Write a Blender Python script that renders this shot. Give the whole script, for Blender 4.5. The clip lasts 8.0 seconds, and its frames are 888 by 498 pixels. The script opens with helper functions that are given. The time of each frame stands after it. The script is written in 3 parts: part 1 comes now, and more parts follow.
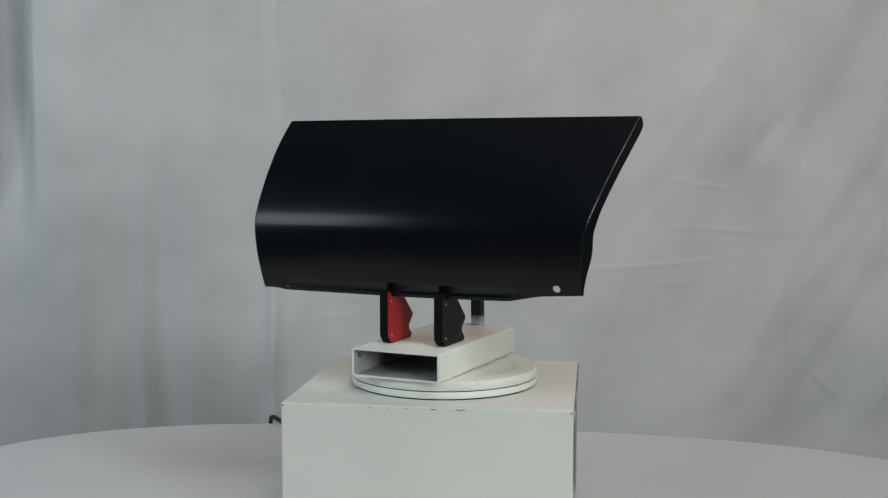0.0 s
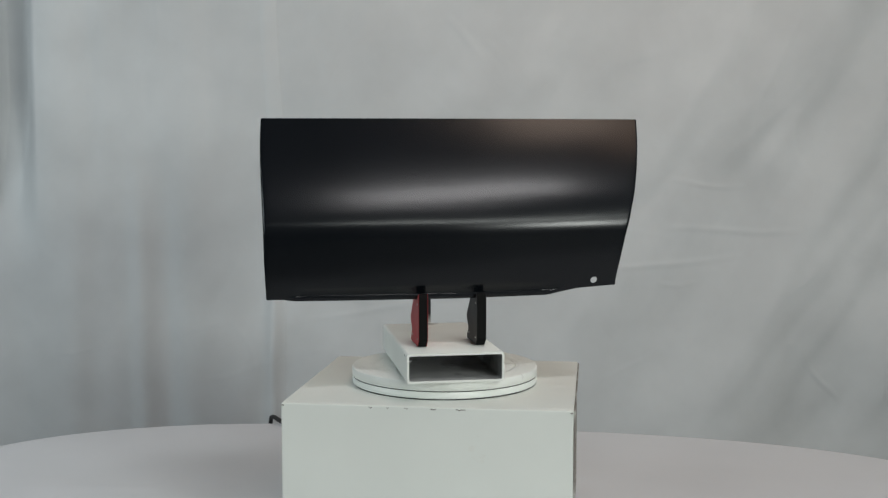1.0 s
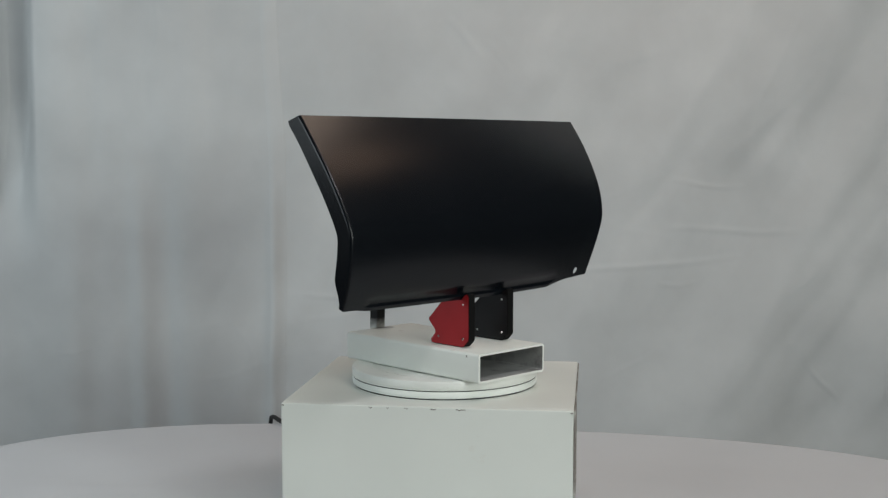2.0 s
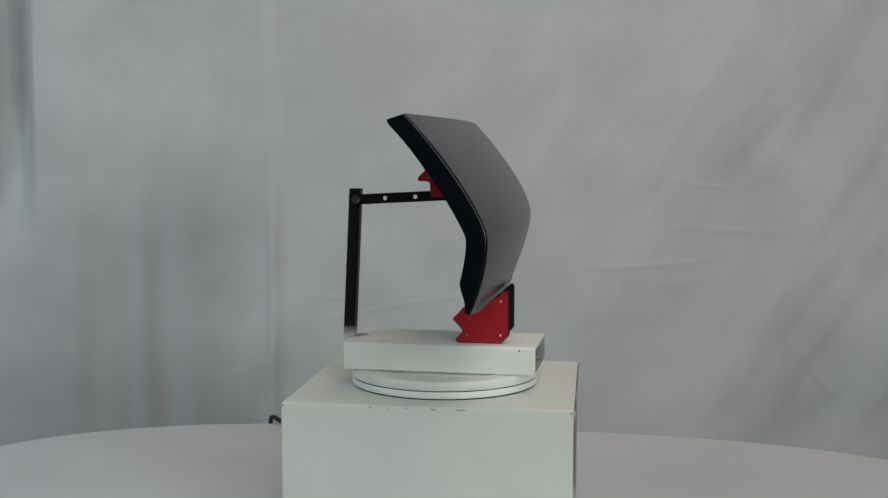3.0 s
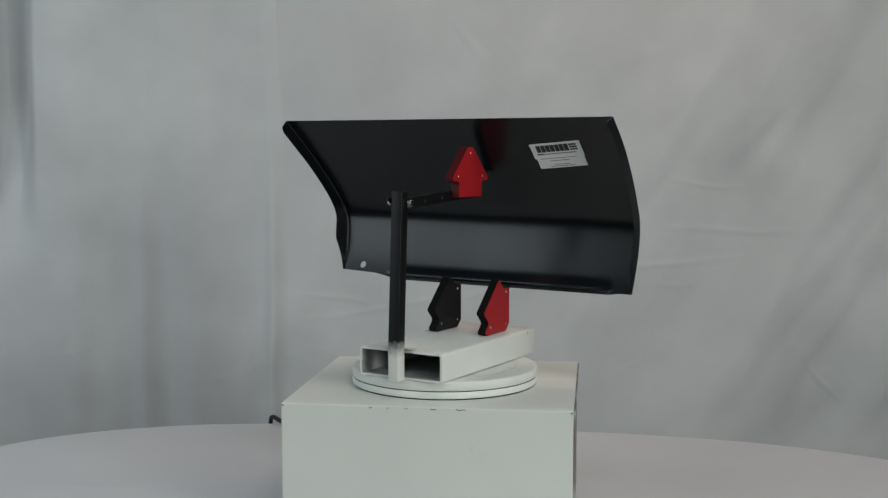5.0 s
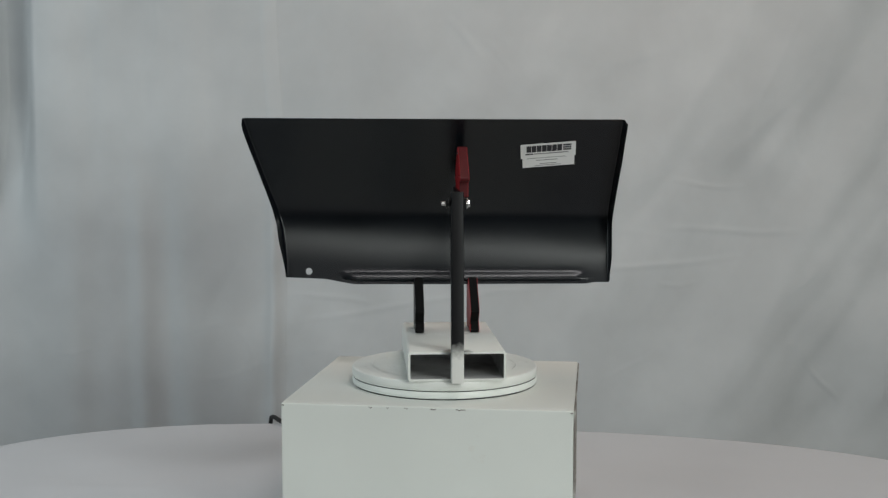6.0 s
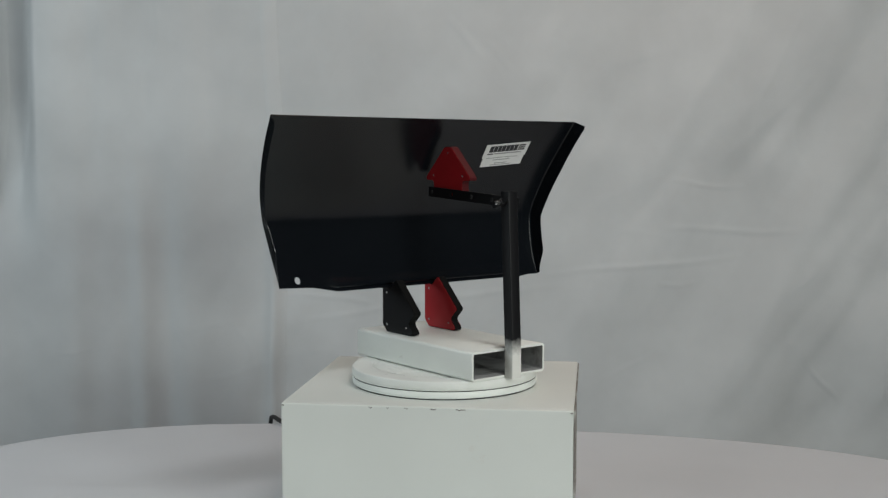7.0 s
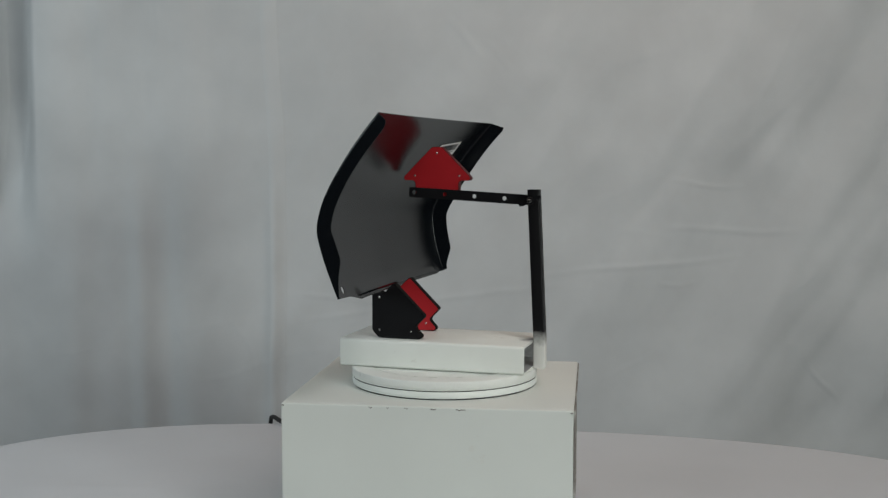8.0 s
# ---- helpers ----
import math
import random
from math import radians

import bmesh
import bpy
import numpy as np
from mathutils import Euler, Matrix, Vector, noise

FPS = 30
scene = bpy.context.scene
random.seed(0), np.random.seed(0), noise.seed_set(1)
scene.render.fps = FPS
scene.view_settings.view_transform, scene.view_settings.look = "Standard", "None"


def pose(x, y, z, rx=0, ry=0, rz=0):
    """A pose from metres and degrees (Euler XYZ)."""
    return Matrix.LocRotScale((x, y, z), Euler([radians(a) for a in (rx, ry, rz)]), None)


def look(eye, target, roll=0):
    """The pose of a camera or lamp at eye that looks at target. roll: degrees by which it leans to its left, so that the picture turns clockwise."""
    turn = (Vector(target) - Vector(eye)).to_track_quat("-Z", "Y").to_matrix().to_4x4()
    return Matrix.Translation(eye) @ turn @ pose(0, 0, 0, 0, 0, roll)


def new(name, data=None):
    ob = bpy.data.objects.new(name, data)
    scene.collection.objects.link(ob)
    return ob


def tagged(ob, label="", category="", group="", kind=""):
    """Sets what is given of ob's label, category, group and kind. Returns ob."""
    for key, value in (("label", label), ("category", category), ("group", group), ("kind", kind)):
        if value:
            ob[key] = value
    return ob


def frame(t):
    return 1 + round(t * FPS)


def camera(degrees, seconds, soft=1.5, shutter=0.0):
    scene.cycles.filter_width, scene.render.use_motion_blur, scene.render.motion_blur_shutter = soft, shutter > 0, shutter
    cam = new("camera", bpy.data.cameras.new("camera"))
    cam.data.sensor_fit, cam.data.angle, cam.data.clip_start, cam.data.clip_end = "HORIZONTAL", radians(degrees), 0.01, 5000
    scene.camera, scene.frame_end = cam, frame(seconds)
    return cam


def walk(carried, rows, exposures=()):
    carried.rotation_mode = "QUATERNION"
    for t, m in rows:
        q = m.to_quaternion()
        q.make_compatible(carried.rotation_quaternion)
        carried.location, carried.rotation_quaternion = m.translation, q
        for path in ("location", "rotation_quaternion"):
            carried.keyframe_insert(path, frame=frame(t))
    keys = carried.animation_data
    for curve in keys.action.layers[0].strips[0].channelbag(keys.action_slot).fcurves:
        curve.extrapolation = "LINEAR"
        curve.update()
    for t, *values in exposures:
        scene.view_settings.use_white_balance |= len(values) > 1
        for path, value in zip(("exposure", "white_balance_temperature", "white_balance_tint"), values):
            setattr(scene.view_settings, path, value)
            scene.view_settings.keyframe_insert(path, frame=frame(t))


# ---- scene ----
# The camera stands still on a stand before the table.
cam = camera(42.05, 8.0, soft=1.35)
EYE = Vector((0.0, -1.892, 0.3517))
AIM = EYE + Vector((-0.00063, 0.9964, -0.08478))
walk(cam, [(0.0, look(EYE, AIM, 0.03)), (8.0, look(EYE, AIM, 0.03))], exposures=[(0.0, 0.08), (0.5, 0.15), (1.0, 0.21), (1.5, 0.19), (3.0, -0.11), (3.5, -0.23), (4.0, -0.28), (4.5, -0.18), (6.0, 0.08), (6.5, 0.09), (7.0, 0.09), (7.5, 0.07), (8.0, -0.08)])

# ---- world and light ----
world = bpy.data.worlds.new("room_air")
scene.world = world
world.use_nodes = True
world.node_tree.nodes["Background"].inputs[0].default_value = (0.9, 0.95, 1.0, 1)
world.node_tree.nodes["Background"].inputs[1].default_value = 0.02


def area_lamp(name, eye, target, sx, sy, watts, colour, spread=180):
    data = bpy.data.lights.new(name, "AREA")
    data.shape, data.size, data.size_y, data.energy, data.color = "RECTANGLE", sx, sy, watts, colour
    data.spread = radians(spread)
    ob = new(name, data)
    ob.matrix_world = look(eye, target)
    return ob


# a soft light above and before the table, a broad one behind the camera, a window's light from the left and a warm bulb
# overhead;
# an unseen fill lamp is added high behind the camera, another warm one overhead
area_lamp("softbox_lamp", (0.58, -1.10, 2.03), (0.0, -0.05, 0.25), 1.05, 0.22, 11.5, (0.99, 0.97, 0.98))
area_lamp("broad_lamp", (2.55, -3.55, 0.80), (0.0, 0.2, 0.1), 0.75, 0.9, 54, (0.95, 1.0, 0.962))
area_lamp("rear_fill_lamp", (1.6, -3.3, 2.05), (0.3, 1.3, 0.15), 2.4, 0.8, 38, (0.95, 1.0, 0.962))
# added warm fill for the box top and drapes; no such lamp is seen
area_lamp("overhead_fill_lamp", (0.45, 0.66, 2.12), (0.25, 0.55, -0.2), 1.7, 0.5, 8.5, (1.0, 0.77, 0.62))
area_lamp("window_lamp", (-2.4, -0.42, 0.88), (-0.9, 0.95, 0.25), 1.8, 1.1, 15.5, (0.84, 0.955, 1.0), 150)
area_lamp("warm_lamp", (1.22, 0.12, 2.1), (0.6, 0.1, 0.0), 0.7, 0.32, 1.1, (1.0, 0.66, 0.46))

SPEED = 34.80  # degrees a second
START = -25.1  # where the stand points at the clip's start


# ---- materials ----
def material(name, colour, rough=0.5, gloss=0.5, metal=0.0, spread=0.06, scale=8.0, grain=200.0, bump=0.02, bump_dist=0.001, coat=0.0,
             rough_spread=0.08, stain=None, stain_scale=3.0, stain_at=0.62):
    m = bpy.data.materials.new(name)
    m.use_nodes = True
    nt = m.node_tree
    b = nt.nodes["Principled BSDF"]
    b.inputs["Metallic"].default_value = metal
    b.inputs["Specular IOR Level"].default_value = gloss
    b.inputs["Coat Weight"].default_value = coat
    b.inputs["Coat Roughness"].default_value = 0.15
    tc = nt.nodes.new("ShaderNodeTexCoord")
    big = nt.nodes.new("ShaderNodeTexNoise")
    big.inputs["Scale"].default_value, big.inputs["Detail"].default_value = scale, 5
    fine = nt.nodes.new("ShaderNodeTexNoise")
    fine.inputs["Scale"].default_value, fine.inputs["Detail"].default_value = grain, 3
    nt.links.new(tc.outputs["Object"], big.inputs["Vector"])
    nt.links.new(tc.outputs["Object"], fine.inputs["Vector"])
    ramp = nt.nodes.new("ShaderNodeMapRange")
    ramp.inputs["From Min"].default_value, ramp.inputs["From Max"].default_value = 0.25, 0.75
    ramp.inputs["To Min"].default_value, ramp.inputs["To Max"].default_value = 1 - spread, 1 + spread
    nt.links.new(big.outputs["Fac"], ramp.inputs["Value"])
    mul = nt.nodes.new("ShaderNodeMix")
    mul.data_type, mul.blend_type = "RGBA", "MULTIPLY"
    mul.inputs["Factor"].default_value = 1.0
    mul.inputs[6].default_value = (*colour, 1)
    nt.links.new(ramp.outputs["Result"], mul.inputs[7])
    out = mul.outputs[2]
    if stain:
        sn = nt.nodes.new("ShaderNodeTexNoise")
        sn.inputs["Scale"].default_value, sn.inputs["Detail"].default_value = stain_scale, 8
        sn.inputs["Roughness"].default_value = 0.65
        nt.links.new(tc.outputs["Object"], sn.inputs["Vector"])
        sr = nt.nodes.new("ShaderNodeMapRange")
        sr.inputs["From Min"].default_value, sr.inputs["From Max"].default_value = stain_at, stain_at + 0.12
        nt.links.new(sn.outputs["Fac"], sr.inputs["Value"])
        sm = nt.nodes.new("ShaderNodeMix")
        sm.data_type = "RGBA"
        sm.inputs[7].default_value = (*stain, 1)
        nt.links.new(sr.outputs["Result"], sm.inputs["Factor"])
        nt.links.new(out, sm.inputs[6])
        out = sm.outputs[2]
    nt.links.new(out, b.inputs["Base Color"])
    rr = nt.nodes.new("ShaderNodeMapRange")
    rr.inputs["To Min"].default_value, rr.inputs["To Max"].default_value = max(rough - rough_spread, 0.03), min(rough + rough_spread, 1)
    nt.links.new(big.outputs["Fac"], rr.inputs["Value"])
    nt.links.new(rr.outputs["Result"], b.inputs["Roughness"])
    if bump:
        bp = nt.nodes.new("ShaderNodeBump")
        bp.inputs["Strength"].default_value, bp.inputs["Distance"].default_value = bump, bump_dist
        nt.links.new(fine.outputs["Fac"], bp.inputs["Height"])
        nt.links.new(bp.outputs["Normal"], b.inputs["Normal"])
    return m


BLACK_PRIMER = material("black_primer", (0.0042, 0.0056, 0.0076), 0.25, 0.33, spread=0.12, scale=6, grain=900, bump=0.03, bump_dist=0.0004, rough_spread=0.03)
BLACK_PAINT = material("black_paint", (0.006, 0.006, 0.007), 0.45, 0.26, spread=0.2, scale=20, grain=500, bump=0.05, bump_dist=0.0006)
RED_PAINT = material("red_paint", (0.36, 0.012, 0.017), 0.45, 0.4, spread=0.08, scale=25, grain=700, bump=0.06, bump_dist=0.0005)
RED_CORE = material("dark_red_core", (0.075, 0.006, 0.008), 0.55, 0.25, spread=0.2, scale=30)
DARK_CORE = material("dark_core", (0.006, 0.006, 0.006), 0.7, 0.09, spread=0.2, scale=30)
STEEL = material("zinc_steel", (0.50, 0.50, 0.49), 0.27, metal=1.0, scale=60, spread=0.15)
WHITE_STEEL = material("white_painted_steel", (0.79, 0.81, 0.765), 0.5, spread=0.04, scale=12, grain=350, bump=0.08, bump_dist=0.0006,
                       stain=(0.55, 0.52, 0.47), stain_scale=16, stain_at=0.66)
WHITE_PLASTIC = material("white_plastic", (0.80, 0.83, 0.79), 0.42, spread=0.03, scale=15, stain=(0.50, 0.49, 0.46), stain_scale=34, stain_at=0.63)
ROUGH_PLATE = material("stippled_white_paint", (0.80, 0.82, 0.78), 0.5, spread=0.04, scale=22, grain=150, bump=0.55, bump_dist=0.0016,
                       stain=(0.56, 0.55, 0.52), stain_scale=40, stain_at=0.64)
WHITE_BOARD = material("white_painted_board", (0.73, 0.752, 0.71), 0.55, spread=0.035, scale=5, grain=160, bump=0.08, bump_dist=0.0008,
                       stain=(0.66, 0.62, 0.56), stain_scale=6, stain_at=0.66)
BARE_EDGE = material("worn_board_edge", (0.20, 0.18, 0.16), 0.8, spread=0.3, scale=40, stain=(0.5, 0.49, 0.46), stain_scale=30, stain_at=0.5)
CLOTH = material("white_tablecloth", (0.585, 0.605, 0.63), 0.9, spread=0.04, scale=3, grain=600, bump=0.25, bump_dist=0.0008)
CURTAIN = material("white_muslin", (0.545, 0.557, 0.562), 0.95, spread=0.085, scale=5.0, grain=450, bump=0.25, bump_dist=0.001)
HEM = material("paler_muslin", (0.556, 0.572, 0.580), 0.95, spread=0.07, scale=5.0, grain=450, bump=0.25, bump_dist=0.001)
PAPER = material("white_paper", (0.80, 0.80, 0.79), 0.6, spread=0.03, scale=30)
INK = material("black_ink", (0.02, 0.02, 0.025), 0.5, spread=0.1)
GREY_INK = material("grey_ink", (0.24, 0.24, 0.24), 0.6, spread=0.1)
WALL_PAINT = material("wall_paint", (0.05, 0.05, 0.05), 0.85, spread=0.05, scale=2)
CEILING_PAINT = material("ceiling_paint", (0.095, 0.10, 0.11), 0.9, spread=0.06, scale=2)
CONCRETE = material("concrete_floor", (0.13, 0.125, 0.12), 0.7, spread=0.12, scale=3, grain=90, bump=0.15)
RUBBER_AND_SHADE = material("black_rubber_and_shade", (0.02, 0.02, 0.02), 0.6, spread=0.15, scale=60)


def fade_paint():
    """Black paint over white on the post: the overspray ends just above the tube."""
    m = bpy.data.materials.new("oversprayed_post")
    m.use_nodes = True
    nt = m.node_tree
    b = nt.nodes["Principled BSDF"]
    tc = nt.nodes.new("ShaderNodeTexCoord")
    sep = nt.nodes.new("ShaderNodeSeparateXYZ")
    nz = nt.nodes.new("ShaderNodeTexNoise")
    nz.inputs["Scale"].default_value = 160
    add = nt.nodes.new("ShaderNodeMath")
    add.operation = "MULTIPLY_ADD"
    add.inputs[1].default_value = 0.012
    rng = nt.nodes.new("ShaderNodeMapRange")
    rng.inputs["From Min"].default_value, rng.inputs["From Max"].default_value = 0.042, 0.068
    mix = nt.nodes.new("ShaderNodeMix")
    mix.data_type = "RGBA"
    mix.inputs[6].default_value, mix.inputs[7].default_value = (0.74, 0.74, 0.70, 1), (0.006, 0.006, 0.007, 1)
    nt.links.new(tc.outputs["Object"], sep.inputs[0])
    nt.links.new(tc.outputs["Object"], nz.inputs["Vector"])
    nt.links.new(nz.outputs["Fac"], add.inputs[0])
    nt.links.new(sep.outputs["Z"], add.inputs[2])
    nt.links.new(add.outputs[0], rng.inputs["Value"])
    nt.links.new(rng.outputs["Result"], mix.inputs["Factor"])
    nt.links.new(mix.outputs[2], b.inputs["Base Color"])
    b.inputs["Roughness"].default_value = 0.46
    b.inputs["Specular IOR Level"].default_value = 0.3
    return m


POST_PAINT = fade_paint()
# greyer than the outer paint, to put the inside's shade into the colour
TUBE_INSIDE = material("shaded_tube_inside", (0.37, 0.375, 0.37), 0.6, spread=0.15, scale=25, stain=(0.2, 0.2, 0.195), stain_scale=18, stain_at=0.55)


def dark_patched_tube(spot):
    """White painted steel with a ragged black patch round the foot of the post."""
    m = WHITE_STEEL.copy()
    m.name = "white_painted_tube"
    nt = m.node_tree
    b = nt.nodes["Principled BSDF"]
    base = b.inputs["Base Color"].links[0].from_socket
    tc = nt.nodes.new("ShaderNodeTexCoord")
    far = nt.nodes.new("ShaderNodeVectorMath")
    far.operation = "DISTANCE"
    far.inputs[1].default_value = spot
    nz = nt.nodes.new("ShaderNodeTexNoise")
    nz.inputs["Scale"].default_value, nz.inputs["Detail"].default_value = 90, 5
    add = nt.nodes.new("ShaderNodeMath")
    add.operation = "MULTIPLY_ADD"
    add.inputs[1].default_value = 0.035
    rng = nt.nodes.new("ShaderNodeMapRange")
    rng.inputs["From Min"].default_value, rng.inputs["From Max"].default_value = 0.046, 0.022
    rng.inputs["To Max"].default_value = 0.9
    mix = nt.nodes.new("ShaderNodeMix")
    mix.data_type = "RGBA"
    mix.inputs[7].default_value = (0.03, 0.03, 0.03, 1)
    nt.links.new(tc.outputs["Object"], far.inputs[0])
    nt.links.new(tc.outputs["Object"], nz.inputs["Vector"])
    nt.links.new(nz.outputs["Fac"], add.inputs[0])
    nt.links.new(far.outputs["Value"], add.inputs[2])
    nt.links.new(add.outputs[0], rng.inputs["Value"])
    nt.links.new(rng.outputs["Result"], mix.inputs["Factor"])
    nt.links.new(base, mix.inputs[6])
    nt.links.new(mix.outputs[2], b.inputs["Base Color"])
    return m


# ---- builders ----
def part(name, bm, mat, parent=None, label="", smooth=False, kind=""):
    me = bpy.data.meshes.new(name)
    bmesh.ops.recalc_face_normals(bm, faces=bm.faces)
    bm.to_mesh(me)
    bm.free()
    me.materials.append(mat)
    if smooth:
        me.shade_smooth()
    ob = new(name, me)
    if parent:
        ob.parent = parent
    return tagged(ob, label=label, kind=kind)


def bevel(bm, width, segments=2, limit=30):
    edges = [e for e in bm.edges if len(e.link_faces) == 2 and e.calc_face_angle(0) > radians(limit)]
    bmesh.ops.bevel(bm, geom=edges, offset=width, segments=segments, profile=0.5, affect="EDGES", clamp_overlap=True)
    return bm


def slab(x0, x1, y0, y1, z0, z1, round_by=0.0, segments=2):
    bm = bmesh.new()
    bmesh.ops.create_cube(bm, size=1.0)
    for v in bm.verts:
        v.co = Vector((x0 if v.co.x < 0 else x1, y0 if v.co.y < 0 else y1, z0 if v.co.z < 0 else z1))
    if round_by:
        bevel(bm, round_by, segments)
    return bm


def prism(outline, depth, round_by=0.0, segments=2):
    """Outline of (y, z) pushed along x from -depth / 2 to depth / 2."""
    bm = bmesh.new()
    a = [bm.verts.new((-depth / 2, y, z)) for y, z in outline]
    b = [bm.verts.new((depth / 2, y, z)) for y, z in outline]
    bm.faces.new(a)
    bm.faces.new(list(reversed(b)))
    n = len(a)
    for i in range(n):
        bm.faces.new((a[i], b[i], b[(i + 1) % n], a[(i + 1) % n]))
    if round_by:
        bevel(bm, round_by, segments)
    return bm


def lathe(profile, steps=96):
    """Profile of (r, z) turned about z, closed at the axis where r is 0."""
    bm = bmesh.new()
    rings = []
    for r, z in profile:
        if r == 0:
            rings.append([bm.verts.new((0, 0, z))])
        else:
            rings.append([bm.verts.new((r * math.cos(2 * math.pi * i / steps), r * math.sin(2 * math.pi * i / steps), z)) for i in range(steps)])
    for a, b in zip(rings, rings[1:]):
        for i in range(steps):
            j = (i + 1) % steps
            if len(a) == 1:
                bm.faces.new((a[0], b[i], b[j]))
            elif len(b) == 1:
                bm.faces.new((a[i], a[j], b[0]))
            else:
                bm.faces.new((a[i], a[j], b[j], b[i]))
    return bm


def shell(bm, thick):
    """Turns an open sheet into a plate: a second skin behind its faces, closed along the open edges."""
    bm.normal_update()
    twin = {v: bm.verts.new(v.co - v.normal * thick) for v in bm.verts[:]}
    rims = [(l.vert, l.link_loop_next.vert) for f in bm.faces for l in f.loops if len(l.edge.link_faces) == 1]
    for f in bm.faces[:]:
        bm.faces.new([twin[v] for v in reversed(f.verts)])
    for a, b in rims:
        bm.faces.new((b, a, twin[a], twin[b]))


def turned(bm, m):
    bm.transform(m)
    return bm


def sweep(points, r, sides=10):
    """A round bar or cable along points."""
    bm = bmesh.new()
    rings = []
    pts = [Vector(q) for q in points]
    for i, q in enumerate(pts):
        d = (pts[min(i + 1, len(pts) - 1)] - pts[max(i - 1, 0)]).normalized()
        s = d.cross(Vector((0, 0, 1)))
        s = s.normalized() if s.length > 1e-4 else Vector((1, 0, 0))
        u = s.cross(d)
        rings.append([bm.verts.new(q + r * (math.cos(2 * math.pi * k / sides) * s + math.sin(2 * math.pi * k / sides) * u)) for k in range(sides)])
    for a, b in zip(rings, rings[1:]):
        for k in range(sides):
            bm.faces.new((a[k], a[(k + 1) % sides], b[(k + 1) % sides], b[k]))
    bm.faces.new(rings[0])
    bm.faces.new(list(reversed(rings[-1])))
    return bm


def thing(name, label, category, group=""):
    return tagged(new(name), label=label, category=category, group=group)


def soft_curve(points):
    """A smooth function y(x) through points sorted by x (monotone pieces)."""
    xs, ys = np.array([q[0] for q in points]), np.array([q[1] for q in points])
    h, d = np.diff(xs), np.diff(ys) / np.diff(xs)
    m = np.empty(len(xs))
    m[0], m[-1] = d[0], d[-1]
    m[1:-1] = (d[:-1] * h[1:] + d[1:] * h[:-1]) / (h[1:] + h[:-1])

    def f(x):
        i = int(np.clip(np.searchsorted(xs, x) - 1, 0, len(h) - 1))
        s = (x - xs[i]) / h[i]
        return float(ys[i] * (1 + 2 * s) * (1 - s) ** 2 + m[i] * h[i] * s * (1 - s) ** 2 + ys[i + 1] * s * s * (3 - 2 * s) + m[i + 1] * h[i] * s * s * (s - 1))
    return f


def smoothstep(a, b, x):
    s = min(max((x - a) / (b - a), 0.0), 1.0)
    return s * s * (3 - 2 * s)


# ---- the place: room, drapes, table ----
FLOOR_Z, TABLE_Z, BOX_Z = -0.99, -0.249, -0.0292


def room():
    x0, x1, y0, y1, z1 = -3.2, 3.2, -4.2, 2.4, 1.75
    t = 0.12
    tagged(part("floor", slab(x0, x1, y0, y1, FLOOR_Z - t, FLOOR_Z), CONCRETE), "grey concrete floor under the table", "floor", kind="structure")
    tagged(part("ceiling", slab(x0, x1, y0, y1, 2.2, 2.2 + t), CEILING_PAINT), "plain dark grey ceiling over the studio corner", "ceiling", kind="structure")
    for name, b in (("wall_north", (x0, x1, y1, y1 + t)), ("wall_south", (x0, x1, y0 - t, y0)),
                    ("wall_west", (x0 - t, x0, y0, y1)), ("wall_east", (x1, x1 + t, y0, y1))):
        tagged(part(name, slab(*b, FLOOR_Z, 2.2), WALL_PAINT), "plain grey painted wall of the studio", "wall", kind="structure")


def drape(name, x0, x1, relief, label, nx, z0=-0.97, z1=2.0):
    """A hanging cloth: relief(x, z) gives how far each spot stands towards the camera; x1 is the edge as a function of height."""
    bm = bmesh.new()
    rows = []
    for z in [*np.linspace(z0, -0.5, 16)[:-1], *np.linspace(-0.5, 0.85, 230), *np.linspace(0.85, z1, 32)[1:]]:
        span = x1(z) - x0
        rows.append([bm.verts.new((x0 + span * i / nx, DRAPE_Y - relief(x0 + span * i / nx, z), z)) for i in range(nx + 1)])
    for a, b in zip(rows, rows[1:]):
        for i in range(nx):
            bm.faces.new((a[i], a[i + 1], b[i + 1], b[i]))
    ob = part(name, bm, CURTAIN, smooth=True)
    mod = ob.modifiers.new("cloth_thickness", "SOLIDIFY")
    mod.thickness = 0.0012
    return tagged(ob, label, "curtain", group="backdrop drapes")


DRAPE_Y = 1.35


def bump_at(x, centre, width):
    return math.exp(-((x - centre) / width) ** 2)


def packing_creases(x, z):
    """Small sharp creases of a cloth that lay folded."""
    r = 0.0
    for a, fx, fz, amp in ((3.0, 3.0, 5.5, 0.0011), (17.0, 6.5, 4.0, 0.0008)):
        n = noise.noise(Vector((fx * x + 0.8 * z, a, fz * z - 0.9 * x)))
        gate = smoothstep(0.0, 0.45, noise.noise(Vector((1.7 * x, a + 5, 1.7 * z))))
        r += amp * gate * max(0.0, 1 - abs(n) * 7) ** 2
    return r


def crease(x, z, xa, za, xb, zb, width, amp):
    """One sharp packing crease between two spots of the sheet, fading at its ends."""
    dx, dz = xb - xa, zb - za
    long = math.hypot(dx, dz)
    u = ((x - xa) * dx + (z - za) * dz) / long / long
    if u < -0.05 or u > 1.05:
        return 0.0
    d = ((x - xa) * dz - (z - za) * dx) / long + 0.005 * math.sin(5 * u + 3 * xa) + 0.004 * noise.noise(Vector((14 * x, 14 * z, 3.3)))
    return 0.4 * amp * math.exp(-(d / width) ** 2) * math.sin(math.pi * min(max(u, 0.0), 1.0)) ** 0.6


def hem_line(z):
    """The middle of the hem along the left drape's free edge."""
    return -0.470 - 0.018 * smoothstep(0.3, 0.75, z) - 0.006 * smoothstep(0.0, -0.4, z)


